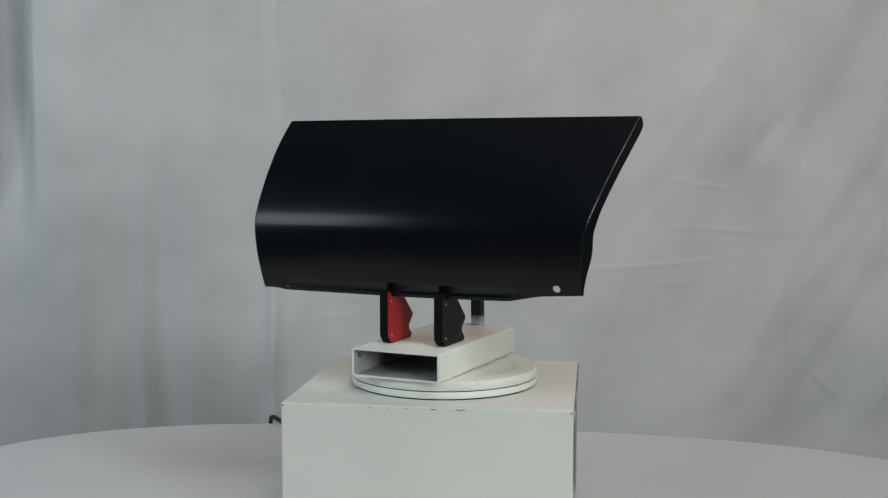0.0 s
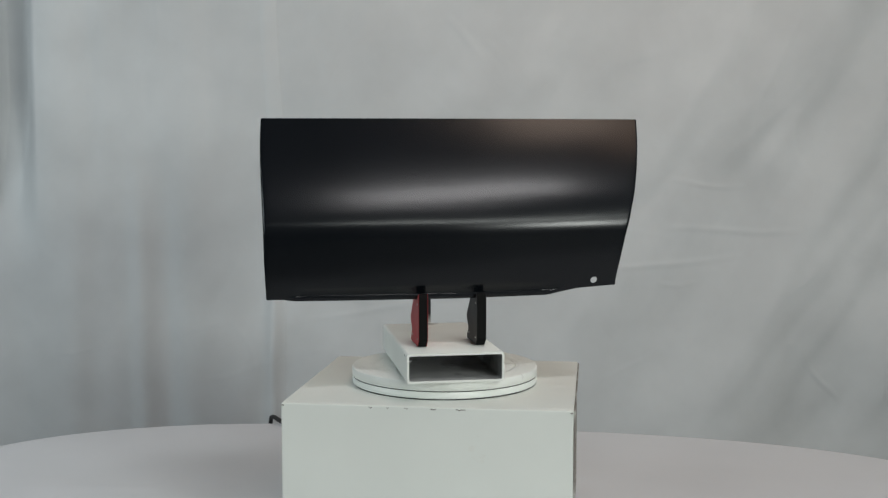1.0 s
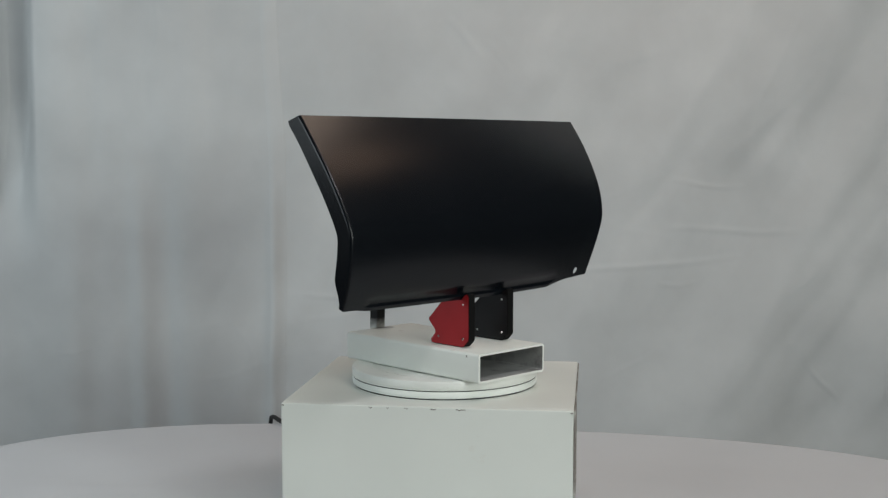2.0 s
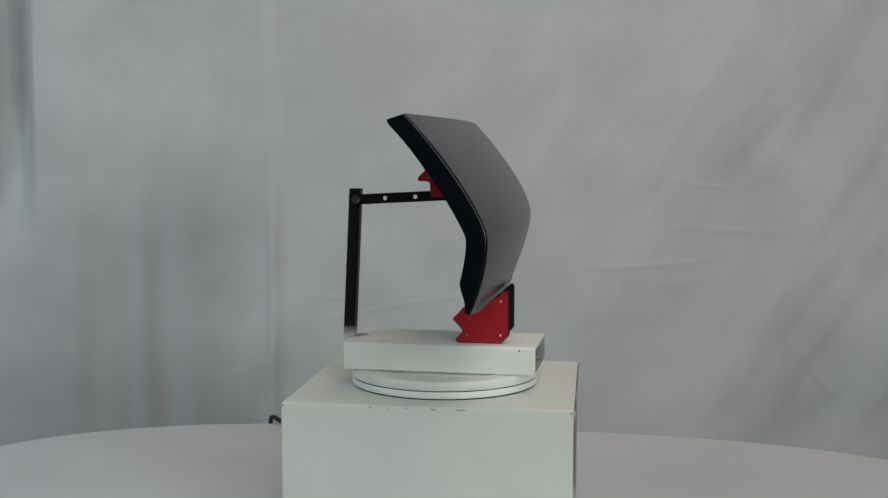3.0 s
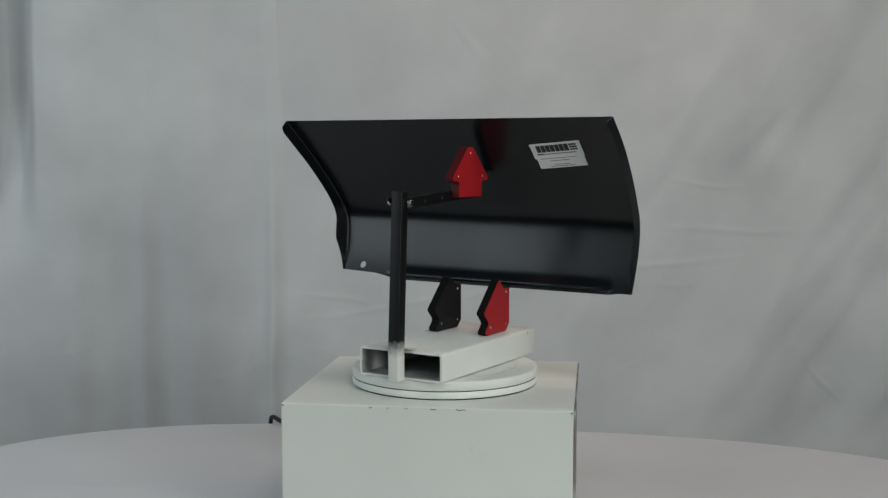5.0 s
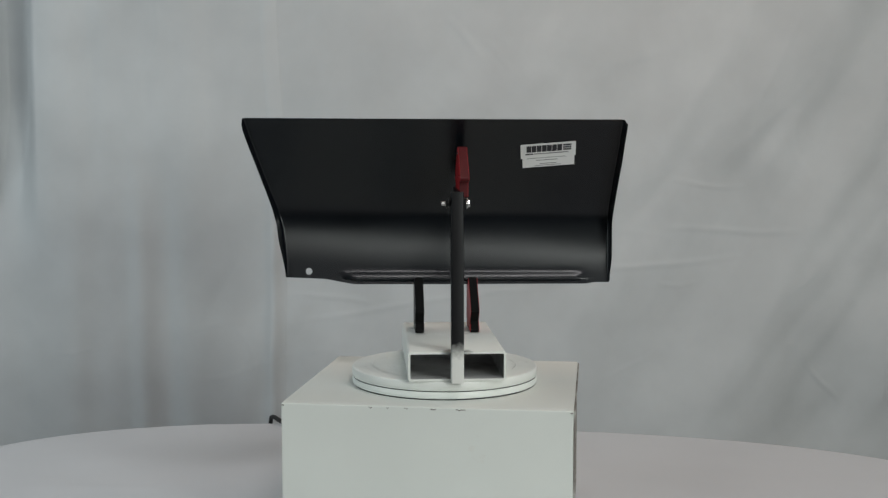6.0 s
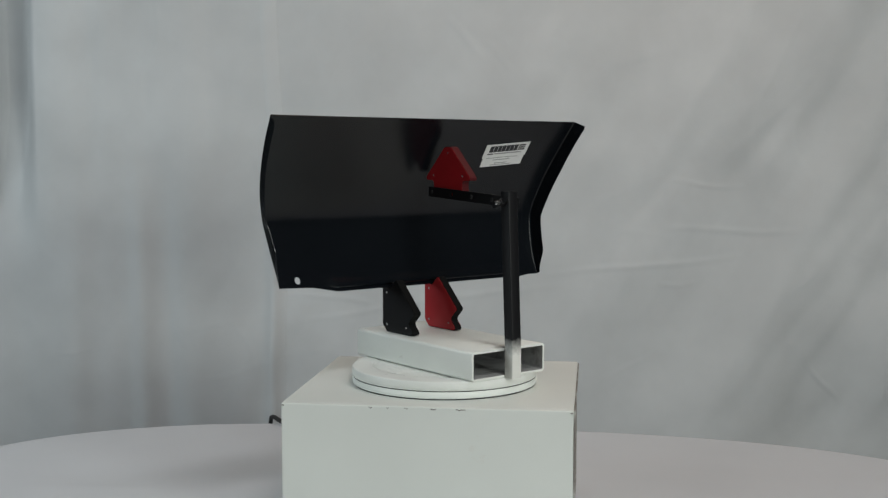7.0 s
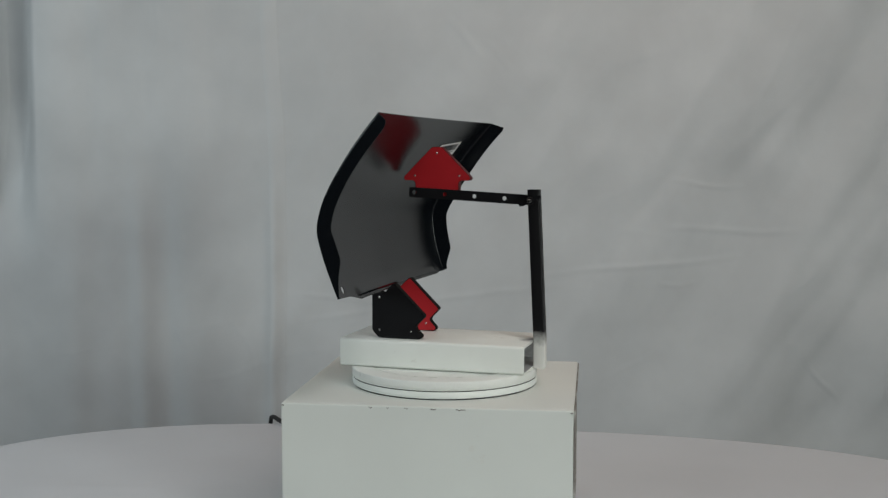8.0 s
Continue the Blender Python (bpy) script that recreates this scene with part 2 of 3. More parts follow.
def left_relief(x, z):
    """Broad upright folds, slack and uneven; the free edge ends in a soft hem ridge close to the sheet behind."""
    w = x + 0.014 * math.sin(1.3 * z + 1.0) + 0.010 * noise.noise(Vector((2 * x, 0.3, 1.2 * z)))
    up, low = smoothstep(-0.2, 0.5, z), smoothstep(0.42, 0.05, z)
    r = 0.012
    for c, wid, h in ((-1.06, 0.09, 0.022), (-0.93, 0.05, 0.006), (-0.69, 0.08, 0.012), (-0.575, 0.05, 0.006)):
        r += h * bump_at(w, c, wid)
    # a deeper fold beside the outer side, plain above and lost below
    r -= 0.12 * smoothstep(0.0, 0.55, z) * smoothstep(-1.300, -1.255, x) * (1 - smoothstep(-1.205, -1.125, x + 0.006 * math.sin(3 * z)))
    # a narrow pleat in the lower half, then the hem ridge
    r += 0.013 * low * bump_at(w, -0.835, 0.030) - 0.010 * low * bump_at(w, -0.76, 0.035) + 0.006 * low * bump_at(w, -1.01, 0.04)
    r += packing_creases(x, z) + 0.010 * noise.noise(Vector((3.5 * x, 0.5, 0.9 * z))) + 0.007 * noise.noise(Vector((7 * x, 2.5, 1.3 * z))) + 0.0030 * noise.noise(Vector((17 * x, 6.5, 2.2 * z))) + 0.0018 * noise.noise(Vector((12 * x, 1.5, 9 * z)))
    r += crease(x, z, -1.10, -0.215, -0.97, -0.205, 0.006, 0.004) + crease(x, z, -0.80, -0.15, -0.52, -0.13, 0.007, 0.003) + crease(x, z, -0.62, 0.30, -0.50, 0.285, 0.007, 0.002)
    hem = x - hem_line(z)
    near = smoothstep(-0.30, -0.04, hem)
    r = r * (1 - near) + near * (right_relief(x, z) + 0.006)
    r += (0.001 + 0.012 * low) * bump_at(hem, -0.010, 0.020)
    k = smoothstep(-0.020, 0.052, hem)
    return r * (1 - k) + k * (right_relief(x, z) - 0.003)


def right_relief(x, z):
    """Long slack folds that fall from the upper outer side to the lower inner side, with fine packing creases."""
    bend = 0.05 * noise.noise(Vector((1.3 * x, 2.0, 1.3 * z)))
    s = x - 0.60 * z + bend
    out = smoothstep(0.1, 1.1, x)
    r = (0.009 + 0.010 * out) * noise.noise(Vector((2.4 * s, 4.0, 0.7 * z))) + (0.0055 + 0.005 * out) * noise.noise(Vector((5.0 * s, 1.0, 1.2 * z)))
    r += 0.004 * noise.noise(Vector((10 * s, 7.0, 3.0 * z))) + 0.0016 * noise.noise(Vector((19 * s, 3.0, 8 * z))) + 0.0030 * noise.noise(Vector((9 * x, 5.0, 8 * z)))
    r += 0.018 * noise.noise(Vector((0.9 * x, 9.0, 1.1 * z))) + packing_creases(x, z)
    # two broad slanting folds on the outer side; the outer one narrows upwards
    r += 0.0145 * bump_at(x - 0.62 * z + 0.5 * bend, 0.575, 0.130) * smoothstep(-0.55, 0.05, z)
    wid = max(0.115 - 0.13 * z, 0.035)
    r += 0.15 * wid * bump_at(x - 0.475 * z + 0.4 * bend, 0.965, wid)
    r += 0.03 * bump_at(x - 0.40 * z, 1.40, 0.12) + 0.004 * bump_at(x - 0.1 * z, 0.97, 0.045) * smoothstep(-0.12, -0.34, z)
    # slack pocket low on the outer side, where the sheet falls back under itself
    r -= 0.055 * smoothstep(-0.10, -0.48, z) * smoothstep(0.80, 1.15, x)
    r -= 0.012 * bump_at(x, 1.17, 0.16) * smoothstep(-0.15, -0.40, z)
    for xa, za, xb, zb, width, amp in ((0.62, 0.27, 0.85, 0.25, 0.006, 0.0035), (0.62, 0.135, 1.03, 0.125, 0.007, 0.0045), (0.28, 0.00, 0.85, 0.06, 0.008, 0.0045),
                                       (0.60, -0.03, 0.72, -0.015, 0.005, 0.0035), (0.97, -0.045, 1.05, 0.01, 0.006, 0.0035), (1.00, -0.215, 1.14, -0.375, 0.006, 0.0065),
                                       (0.90, -0.17, 1.00, -0.20, 0.006, 0.003), (0.0, 0.72, 0.12, 0.60, 0.009, 0.004), (0.10, 0.66, 0.20, 0.57, 0.007, 0.003),
                                       (-0.44, -0.13, 0.35, -0.02, 0.008, 0.0035), (0.44, 0.58, 0.62, 0.64, 0.012, 0.004), (-0.44, -0.05, -0.20, -0.075, 0.007, 0.004),
                                       (0.75, 0.30, 1.05, 0.58, 0.010, 0.003), (1.10, 0.10, 1.22, 0.02, 0.006, 0.003), (0.45, -0.30, 0.62, -0.20, 0.008, 0.003)):
        r += crease(x, z, xa, za, xb, zb, width, amp)
    return r


def drapes():
    left = drape("drape", -1.34, lambda z: hem_line(z) + 0.055, left_relief, "white muslin drape hanging in soft upright folds behind the table", 220)
    # the hem: a second strip of cloth, slightly paler, along the free edge
    bm = bmesh.new()
    rows = []
    for z in np.linspace(-0.97, 2.0, 200):
        mid = hem_line(z)
        rows.append([bm.verts.new((mid + u, DRAPE_Y - left_relief(mid + u, z) - 0.0018 * (1 - (u / 0.029) ** 4), z)) for u in np.linspace(-0.027, 0.027, 15)])
    for a, b in zip(rows, rows[1:]):
        for i in range(14):
            bm.faces.new((a[i], a[i + 1], b[i + 1], b[i]))
    part("hem", bm, HEM, left, "slightly paler hem along the drape's edge", smooth=True)
    drape("drape", -0.62, lambda z: 2.0, right_relief, "white muslin backdrop sheet with slack slanting wrinkles", 520)
    rail = part("curtain_rail", turned(lathe([(0, -1.6), (0.016, -1.6), (0.016, 2.1), (0, 2.1)], 16), Matrix.Translation((0, DRAPE_Y - 0.03, 2.01)) @ pose(0, 0, 0, 0, 90, 0)), STEEL, smooth=False)
    tagged(rail, "plain metal rail that the drapes hang from", "rail")


def superellipse(a, b, n, k, steps):
    w = 2 * math.pi * k / steps
    c, s = math.cos(w), math.sin(w)
    return (math.copysign(abs(c) ** (2 / n), c) * a, math.copysign(abs(s) ** (2 / n), s) * b)


def table():
    table_m = pose(0, 0, FLOOR_Z, 0, 0, -8)
    ob = thing("table", "folding table hidden under a white cloth", "table")
    ob.matrix_basis = table_m
    top = TABLE_Z - FLOOR_Z - 0.0035
    bm = bmesh.new()
    steps = 96
    lo, hi = [], []
    for k in range(steps):
        x, y = superellipse(1.022, 0.592, 2.7, k, steps)
        lo.append(bm.verts.new((x, y, top - 0.035)))
        hi.append(bm.verts.new((x, y, top)))
    bm.faces.new(hi)
    bm.faces.new(list(reversed(lo)))
    for k in range(steps):
        bm.faces.new((lo[k], lo[(k + 1) % steps], hi[(k + 1) % steps], hi[k]))
    part("tabletop", bm, WHITE_BOARD, ob)
    for x in (-0.75, 0.75):
        for y in (-0.38, 0.38):
            leg = part("leg", lathe([(0, 0), (0.018, 0), (0.018, top - 0.035), (0, top - 0.035)], 20), STEEL, ob)
            leg.location = (x, y, 0)

    # cloth: top sheet, rounded edge and a drop with slow ruffles
    bm = bmesh.new()
    steps, rings = 288, []
    prof = [(q, 0, 0) for q in np.linspace(0.02, 0.965, 64)] + [(0.99, 0, -0.001),
            (1.0, 0.004, -0.004), (1.0, 0.008, -0.012), (1.0, 0.011, -0.04), (1.0, 0.016, -0.12), (1.0, 0.022, -0.26), (1.0, 0.03, -0.45), (1.0, 0.034, -0.6)]
    for s, out, dz in prof:
        ring = []
        for k in range(steps):
            x, y = superellipse(1.026 * s, 0.596 * s, 2.7, k, steps)
            w = 2 * math.pi * k / steps
            ruffle = (out - 0.008) * 1.1 * math.sin(26 * w + 3 * math.sin(3 * w)) if out > 0.01 else 0
            d = Vector((x, y, 0)).normalized() * (out + max(ruffle, -0.02))
            lift = 0.0
            if dz == 0:
                lift = 0.0012 * (1 + noise.noise(Vector((5 * x, 5 * y, 0)))) + 0.0055 * max(0, noise.noise(Vector((3.2 * x + 4 * y, 1.5 * y, 3)))) * smoothstep(0.3, 0.5, math.hypot(x, y))
                # the box pulls the cloth into small puckers beside its corners
                for xa, ya, xb, yb, wid, amp in ((0.32, -0.16, 0.46, -0.30, 0.010, 0.006), (0.36, -0.12, 0.50, -0.22, 0.012, 0.005), (-0.27, -0.02, -0.36, -0.22, 0.014, 0.007),
                                                 (-0.28, 0.06, -0.42, -0.10, 0.012, 0.005), (-0.33, -0.12, -0.45, -0.30, 0.016, 0.006), (0.55, -0.20, 0.80, -0.26, 0.020, 0.004),
                                                 (0.30, 0.10, 0.42, -0.02, 0.012, 0.003), (-0.50, 0.05, -0.85, 0.02, 0.020, 0.004)):
                    lift += crease(x, y, xa, ya, xb, yb, wid, amp)
                if abs(x) < 0.24 and abs(y) < 0.225:
                    lift = 0
            ring.append(bm.verts.new((x + d.x, y + d.y, TABLE_Z - FLOOR_Z + dz + lift)))
        rings.append(ring)
    bm.faces.new(rings[0])
    for a, b in zip(rings, rings[1:]):
        for k in range(steps):
            bm.faces.new((a[k], a[(k + 1) % steps], b[(k + 1) % steps], b[k]))
    cloth = part("tablecloth", bm, CLOTH, smooth=True)
    mod = cloth.modifiers.new("cloth_thickness", "SOLIDIFY")
    mod.thickness, mod.offset = 0.002, -1
    cloth.matrix_basis = table_m
    tagged(cloth, "white fabric tablecloth draped over the table", "tablecloth")


# ---- box under the turntable ----
def box_stand():
    ob = thing("plinth_box", "white painted wooden box with chipped edges on the table", "box")
    ob.matrix_basis = pose(-0.0026, 0.0049, TABLE_Z + 0.001, 0, 0, -7.34)
    w, d, h, t = 0.4432 / 2, 0.4044 / 2, BOX_Z - TABLE_Z - 0.001, 0.012
    part("top_board", slab(-w + 0.0003, w - 0.0020, -d + t + 0.0002, d - 0.0003, h - 0.010, h, 0.0008), WHITE_BOARD, ob)
    part("front_board", slab(-w, w - 0.0020, -d, -d + t, 0, h, 0.0022, 3), WHITE_BOARD, ob)
    part("back_board", slab(-w + 0.0015, w - 0.0035, d - t, d - 0.002, 0, h - 0.0104, 0.001), WHITE_BOARD, ob)
    part("side_board", slab(w - t, w - 0.0022, -d + t + 0.001, d - t - 0.001, 0, h - 0.0104, 0.001), BARE_EDGE, ob, "bare worn grey side board")
    part("side_board", slab(-w + 0.002, -w + t, -d + t + 0.001, d - t - 0.001, 0, h - 0.0104, 0.001), WHITE_BOARD, ob)
    # raw edge strip down the worn side, in short uneven lengths
    rng = random.Random(9)
    for z0, z1 in ((0.0, 0.052), (0.0535, 0.098), (0.0995, 0.131), (0.1325, 0.176), (0.1775, h - 0.0006)):
        part("edge_strip", slab(w - 0.0018, w + 0.0004 + 0.0008 * rng.random(), -d + 0.0008, -d + 0.010, z0, z1, 0.0005, 1), BARE_EDGE, ob)
    for y0, y1 in ((-0.185, -0.11), (-0.108, -0.02), (-0.018, 0.08), (0.082, 0.200)):
        part("edge_strip", slab(w - 0.0018, w + 0.0002 + 0.0008 * rng.random(), y0, y1, h - 0.010, h - 0.0012 - 0.001 * rng.random(), 0.0005, 1), BARE_EDGE, ob)
    # chips in the paint along the front edge
    rng = random.Random(4)
    for x, length in ((-0.2185, 0.0038), (-0.0840, 0.0045), (-0.0576, 0.0035), (-0.0293, 0.006), (0.0115, 0.009), (0.0522, 0.014), (0.0575, 0.005), (0.2170, 0.004)):
        bm = bmesh.new()
        n = 9
        f = [bm.verts.new((x + length * (k / (n - 1) - 0.5), -d - 0.0003, h - 0.0020 - 0.0012 * rng.random() * math.sin(math.pi * k / (n - 1)))) for k in range(n)]
        g = [bm.verts.new((v.co.x, v.co.y, h - 0.0034 - 0.0016 * rng.random() * math.sin(math.pi * k / (n - 1)))) for k, v in enumerate(f)]
        for k in range(n - 1):
            bm.faces.new((f[k], f[k + 1], g[k + 1], g[k]))
        bmesh.ops.solidify(bm, geom=bm.faces[:], thickness=0.0006)
        part("paint_chip", bm, BARE_EDGE, ob, "dark chip in the white paint")


def power_cable():
    """From behind the box over the table's far edge and down."""
    way = [(-0.04, 0.25, 0.004), (-0.12, 0.36, 0.004), (-0.24, 0.49, 0.004), (-0.335, 0.580, 0.005), (-0.362, 0.603, 0.010), (-0.374, 0.618, 0.0135), (-0.383, 0.632, 0.0115),
           (-0.388, 0.646, 0.002), (-0.391, 0.662, -0.03), (-0.393, 0.682, -0.12), (-0.394, 0.70, -0.40), (-0.395, 0.705, -0.735)]
    pts = []
    for k in range(len(way) - 1):
        for j in range(5):
            q0, q1, q2, q3 = (Vector(way[max(min(k + d, len(way) - 1), 0)]) for d in (-1, 0, 1, 2))
            u = j / 5
            pts.append(0.5 * (2 * q1 + (q2 - q0) * u + (2 * q0 - 5 * q1 + 4 * q2 - q3) * u * u + (3 * q1 - q0 - 3 * q2 + q3) * u ** 3) + Vector((0, 0, TABLE_Z)))
    tagged(part("power_cable", sweep(pts, 0.0048, 10), RUBBER_AND_SHADE, smooth=True), "black power cable running over the tablecloth's far edge", "cable")


# ---- turntable ----
R_DISC = 0.1525


def turntable():
    ob = thing("turntable", "round white plastic motorised turntable on the box", "turntable")
    ob.matrix_basis = pose(0, 0, BOX_Z)
    h = -BOX_Z
    r = R_DISC
    base = part("base", lathe([(0, 0.0018), (r - 0.003, 0.0018), (r - 0.001, 0.0024), (r, 0.004), (r, 0.0115), (r - 0.001, 0.0128), (r - 0.006, 0.0128), (0, 0.0128)]), WHITE_PLASTIC, ob)
    base.data.shade_smooth()
    # black rings put the shade under the base and in the gap into colour
    part("contact_shade_ring", lathe([(0, 0.0002), (r - 0.0025, 0.0002), (r - 0.0025, 0.0018), (0, 0.0018)]), RUBBER_AND_SHADE, ob, "black ring standing in for the shade under the base")
    part("gap_ring", lathe([(0, 0.0129), (r - 0.0012, 0.0129), (r - 0.0012, 0.0142), (0, 0.0142)]), RUBBER_AND_SHADE, ob, "dark gap between base and plate")
    plate = part("plate", lathe([(0, 0.0143), (r - 0.001, 0.0143), (r, 0.0153), (r, h - 0.0022), (r - 0.0008, h - 0.0006), (r - 0.003, h), (r - 0.03, h), (r - 0.031, h - 0.0006),
                                 (r - 0.033, h - 0.0006), (r - 0.034, h - 0.0004), (r - 0.036, h - 0.003), (0, h - 0.003)]), ROUGH_PLATE, ob)
    for p in plate.data.polygons:
        p.use_smooth = abs(p.normal.z) < 0.95
    # the plate's middle: paint rolled on in coarse lumps
    bm = bmesh.new()
    rings = [[bm.verts.new((0, 0, h - 0.001))]]
    for k in range(1, 63):
        q = (r - 0.0352) * k / 62
        ring = []
        for i in range(220):
            a = 2 * math.pi * i / 220
            x, y = q * math.cos(a), q * math.sin(a)
            lump = 0.6 * noise.noise(Vector((150 * x, 150 * y, 0.4))) + 0.6 * noise.noise(Vector((290 * x, 290 * y, 2.4)))
            ring.append(bm.verts.new((x, y, h - 0.0003 - 0.0017 * min(max(0.45 - lump, 0.0), 1.0) * (0.1 if k == 62 else 1.0))))
        rings.append(ring)
    for i in range(220):
        bm.faces.new((rings[0][0], rings[1][i], rings[1][(i + 1) % 220]))
    for a, b in zip(rings[1:], rings[2:]):
        for i in range(220):
            bm.faces.new((a[i], b[i], b[(i + 1) % 220], a[(i + 1) % 220]))
    part("stippled_paint", bm, ROUGH_PLATE, plate, "thick lumpy white paint", smooth=True)
    return plate


# ---- the stand and the panel; all in the stand's own axes, x along the panel, y away from its face ----
TUBE = (-0.0852, 0.0657, -0.1595, 0.1488, 0.0003, 0.0458)


def rounded_rect(x0, x1, z0, z1, r, n=5):
    out = []
    for cx, cz, a0 in ((x1 - r, z0 + r, -90), (x1 - r, z1 - r, 0), (x0 + r, z1 - r, 90), (x0 + r, z0 + r, 180)):
        for k in range(n + 1):
            a = radians(a0 + 90 * k / n)
            out.append((cx + r * math.cos(a), cz + r * math.sin(a)))
    return out


def support_tube():
    x0, x1, y0, y1, z0, z1 = TUBE
    ob = thing("support_tube", "white painted rectangular steel tube lying on the turntable", "steel tube")
    wall = 0.0036
    cx, cy = (x0 + x1) / 2, (y0 + y1) / 2
    bm = bmesh.new()
    outer, inner = rounded_rect(x0 - cx, x1 - cx, 0, z1 - z0, 0.005), rounded_rect(x0 - cx + wall, x1 - cx - wall, wall, z1 - z0 - wall, 0.0022)
    n = len(outer)
    loops = []
    for ring, y in ((outer, y0 + 0.0006), (outer, y1 - 0.0006), (inner, y1), (inner, y0)):
        loops.append([bm.verts.new((x, y - cy, z)) for x, z in ring])
    mid0 = [bm.verts.new((x * 0.996, y0 - cy, z * 0.99 + 0.0002)) for x, z in outer]
    mid1 = [bm.verts.new((x * 0.996, y1 - cy, z * 0.99 + 0.0002)) for x, z in outer]
    order = [loops[3], mid0, loops[0], loops[1], mid1, loops[2]]
    for a, b in zip(order, order[1:]):
        for k in range(n):
            bm.faces.new((a[k], a[(k + 1) % n], b[(k + 1) % n], b[k]))
    lining = bmesh.new()
    ends = [[lining.verts.new((x, y - cy, z)) for x, z in inner] for y in (y0, y1)]
    for k in range(n):
        lining.faces.new((ends[0][k], ends[0][(k + 1) % n], ends[1][(k + 1) % n], ends[1][k]))
    part("tube_inside", lining, TUBE_INSIDE, ob, "tube inside, greyed to deepen its shade", smooth=True)
    body = part("tube_wall", bm, dark_patched_tube(Vector((POST_X - cx, y1 - cy, z1 - z0))), ob)
    for p in body.data.polygons:
        p.use_smooth = True
    body.data.set_sharp_from_angle(angle=radians(40))
    for x, y, z in ((x0 - cx + 0.0, y0 - cy + 0.025, 0.034),):
        screw = part("screw", turned(lathe([(0, 0.0062), (0.0016, 0.0060), (0.0020, 0.0054), (0.0020, 0.0022), (0.0040, 0.0020), (0.0043, 0), (0, 0)], 14), Matrix.Translation((x + wall + 0.0001, y - 0.010, z - 0.002)) @ pose(0, 0, 0, 0, 90, 0)), STEEL, ob)
    part("screw", turned(lathe([(0, 0.0006), (0.0013, 0.0005), (0.0015, 0), (0, 0)], 12), Matrix.Translation((x0 - cx - 0.0001, y0 - cy + 0.025, 0.040)) @ pose(0, 0, 0, 0, -90, 0)), BARE_EDGE, ob)
    return ob, (cx, cy, z0)


POST_X, POST_HALF = -0.0091, 0.0095
BOLT_Y, BOLT_Z = 0.1435, 0.2718


def post():
    ob = thing("upright_post", "black square steel post with white oversprayed foot on the tube end", "post")
    y0, y1 = TUBE[3] + 0.0005, TUBE[3] + 0.0195
    lean = -0.0115
    top, low = 0.2895, 0.0006
    h = POST_HALF
    bm = bmesh.new()
    wall = 0.0016
    o = rounded_rect(-h, h, 0, y1 - y0, 0.0018, 3)
    i = rounded_rect(-h + wall, h - wall, wall, y1 - y0 - wall, 0.0008, 3)
    n = len(o)

    def ring(shape, z):
        s = lean * max(z - 0.046, 0) / 0.243
        return [bm.verts.new((x, y + s, z - low)) for x, y in shape]
    loops = [ring(o, low), ring(o, 0.046), ring(o, 0.12), ring(o, 0.20), ring(o, top), ring(i, top), ring(i, 0.2), ring(i, 0.12), ring(i, 0.046), ring(i, low)]
    for k, a in enumerate(loops):
        b = loops[(k + 1) % len(loops)]
        for j in range(n):
            bm.faces.new((a[j], a[(j + 1) % n], b[(j + 1) % n], b[j]))
    body = part("post_tube", bm, POST_PAINT, ob, smooth=True)
    body.data.set_sharp_from_angle(angle=radians(35))
    return ob, (POST_X, y0, low)


BAR_X = POST_X - POST_HALF - 0.0019


def bar():
    """Flat bar with a row of holes from the post to the upper magnet."""
    ob = thing("arm_bar", "black flat steel bar with drilled holes bolted to the post", "bar")
    half_h, thick = 0.0083, 0.003
    tilt = math.atan2(0.0105, 0.195)
    y_a, y_b = -0.0680, 0.1560
    holes = (-0.0590, -0.0060, 0.0447, 0.0955)
    hr = 0.0036
    bm = bmesh.new()
    # front sheet: strips between holes, a ring of quads round each hole
    edges = [y_a]
    for c in holes:
        edges += [c - half_h, c + half_h]
    edges.append(y_b)
    steps = 16
    for k in range(len(edges) - 1):
        if k % 2 == 0:
            q = [bm.verts.new((0, y, z)) for y, z in ((edges[k], -half_h), (edges[k + 1], -half_h), (edges[k + 1], half_h), (edges[k], half_h))]
            bm.faces.new(q)
        else:
            c = (edges[k] + edges[k + 1]) / 2
            inner, outer = [], []
            for s in range(steps):
                a = 2 * math.pi * s / steps + math.pi / 4
                u, v = math.cos(a), math.sin(a)
                m = max(abs(u), abs(v))
                inner.append(bm.verts.new((0, c + hr * u, hr * v)))
                outer.append(bm.verts.new((0, c + half_h * u / m, half_h * v / m)))
            for s in range(steps):
                bm.faces.new((outer[s], outer[(s + 1) % steps], inner[(s + 1) % steps], inner[s]))
    bmesh.ops.remove_doubles(bm, verts=bm.verts, dist=1e-5)
    bmesh.ops.recalc_face_normals(bm, faces=bm.faces)
    ext = bmesh.ops.extrude_face_region(bm, geom=bm.faces[:])
    bmesh.ops.translate(bm, verts=[g for g in ext["geom"] if isinstance(g, bmesh.types.BMVert)], vec=(thick, 0, 0))
    bm.transform(Matrix.Translation((-thick / 2, 0, 0)) @ Matrix.Translation((0, BOLT_Y, 0)) @ Matrix.Rotation(-tilt, 4, "X") @ Matrix.Translation((0, -BOLT_Y, 0)))
    bm.transform(Matrix.Translation((0, -BOLT_Y, 0)))
    part("flat_bar", bm, BLACK_PAINT, ob)
    return ob, (BAR_X, BOLT_Y, BOLT_Z)


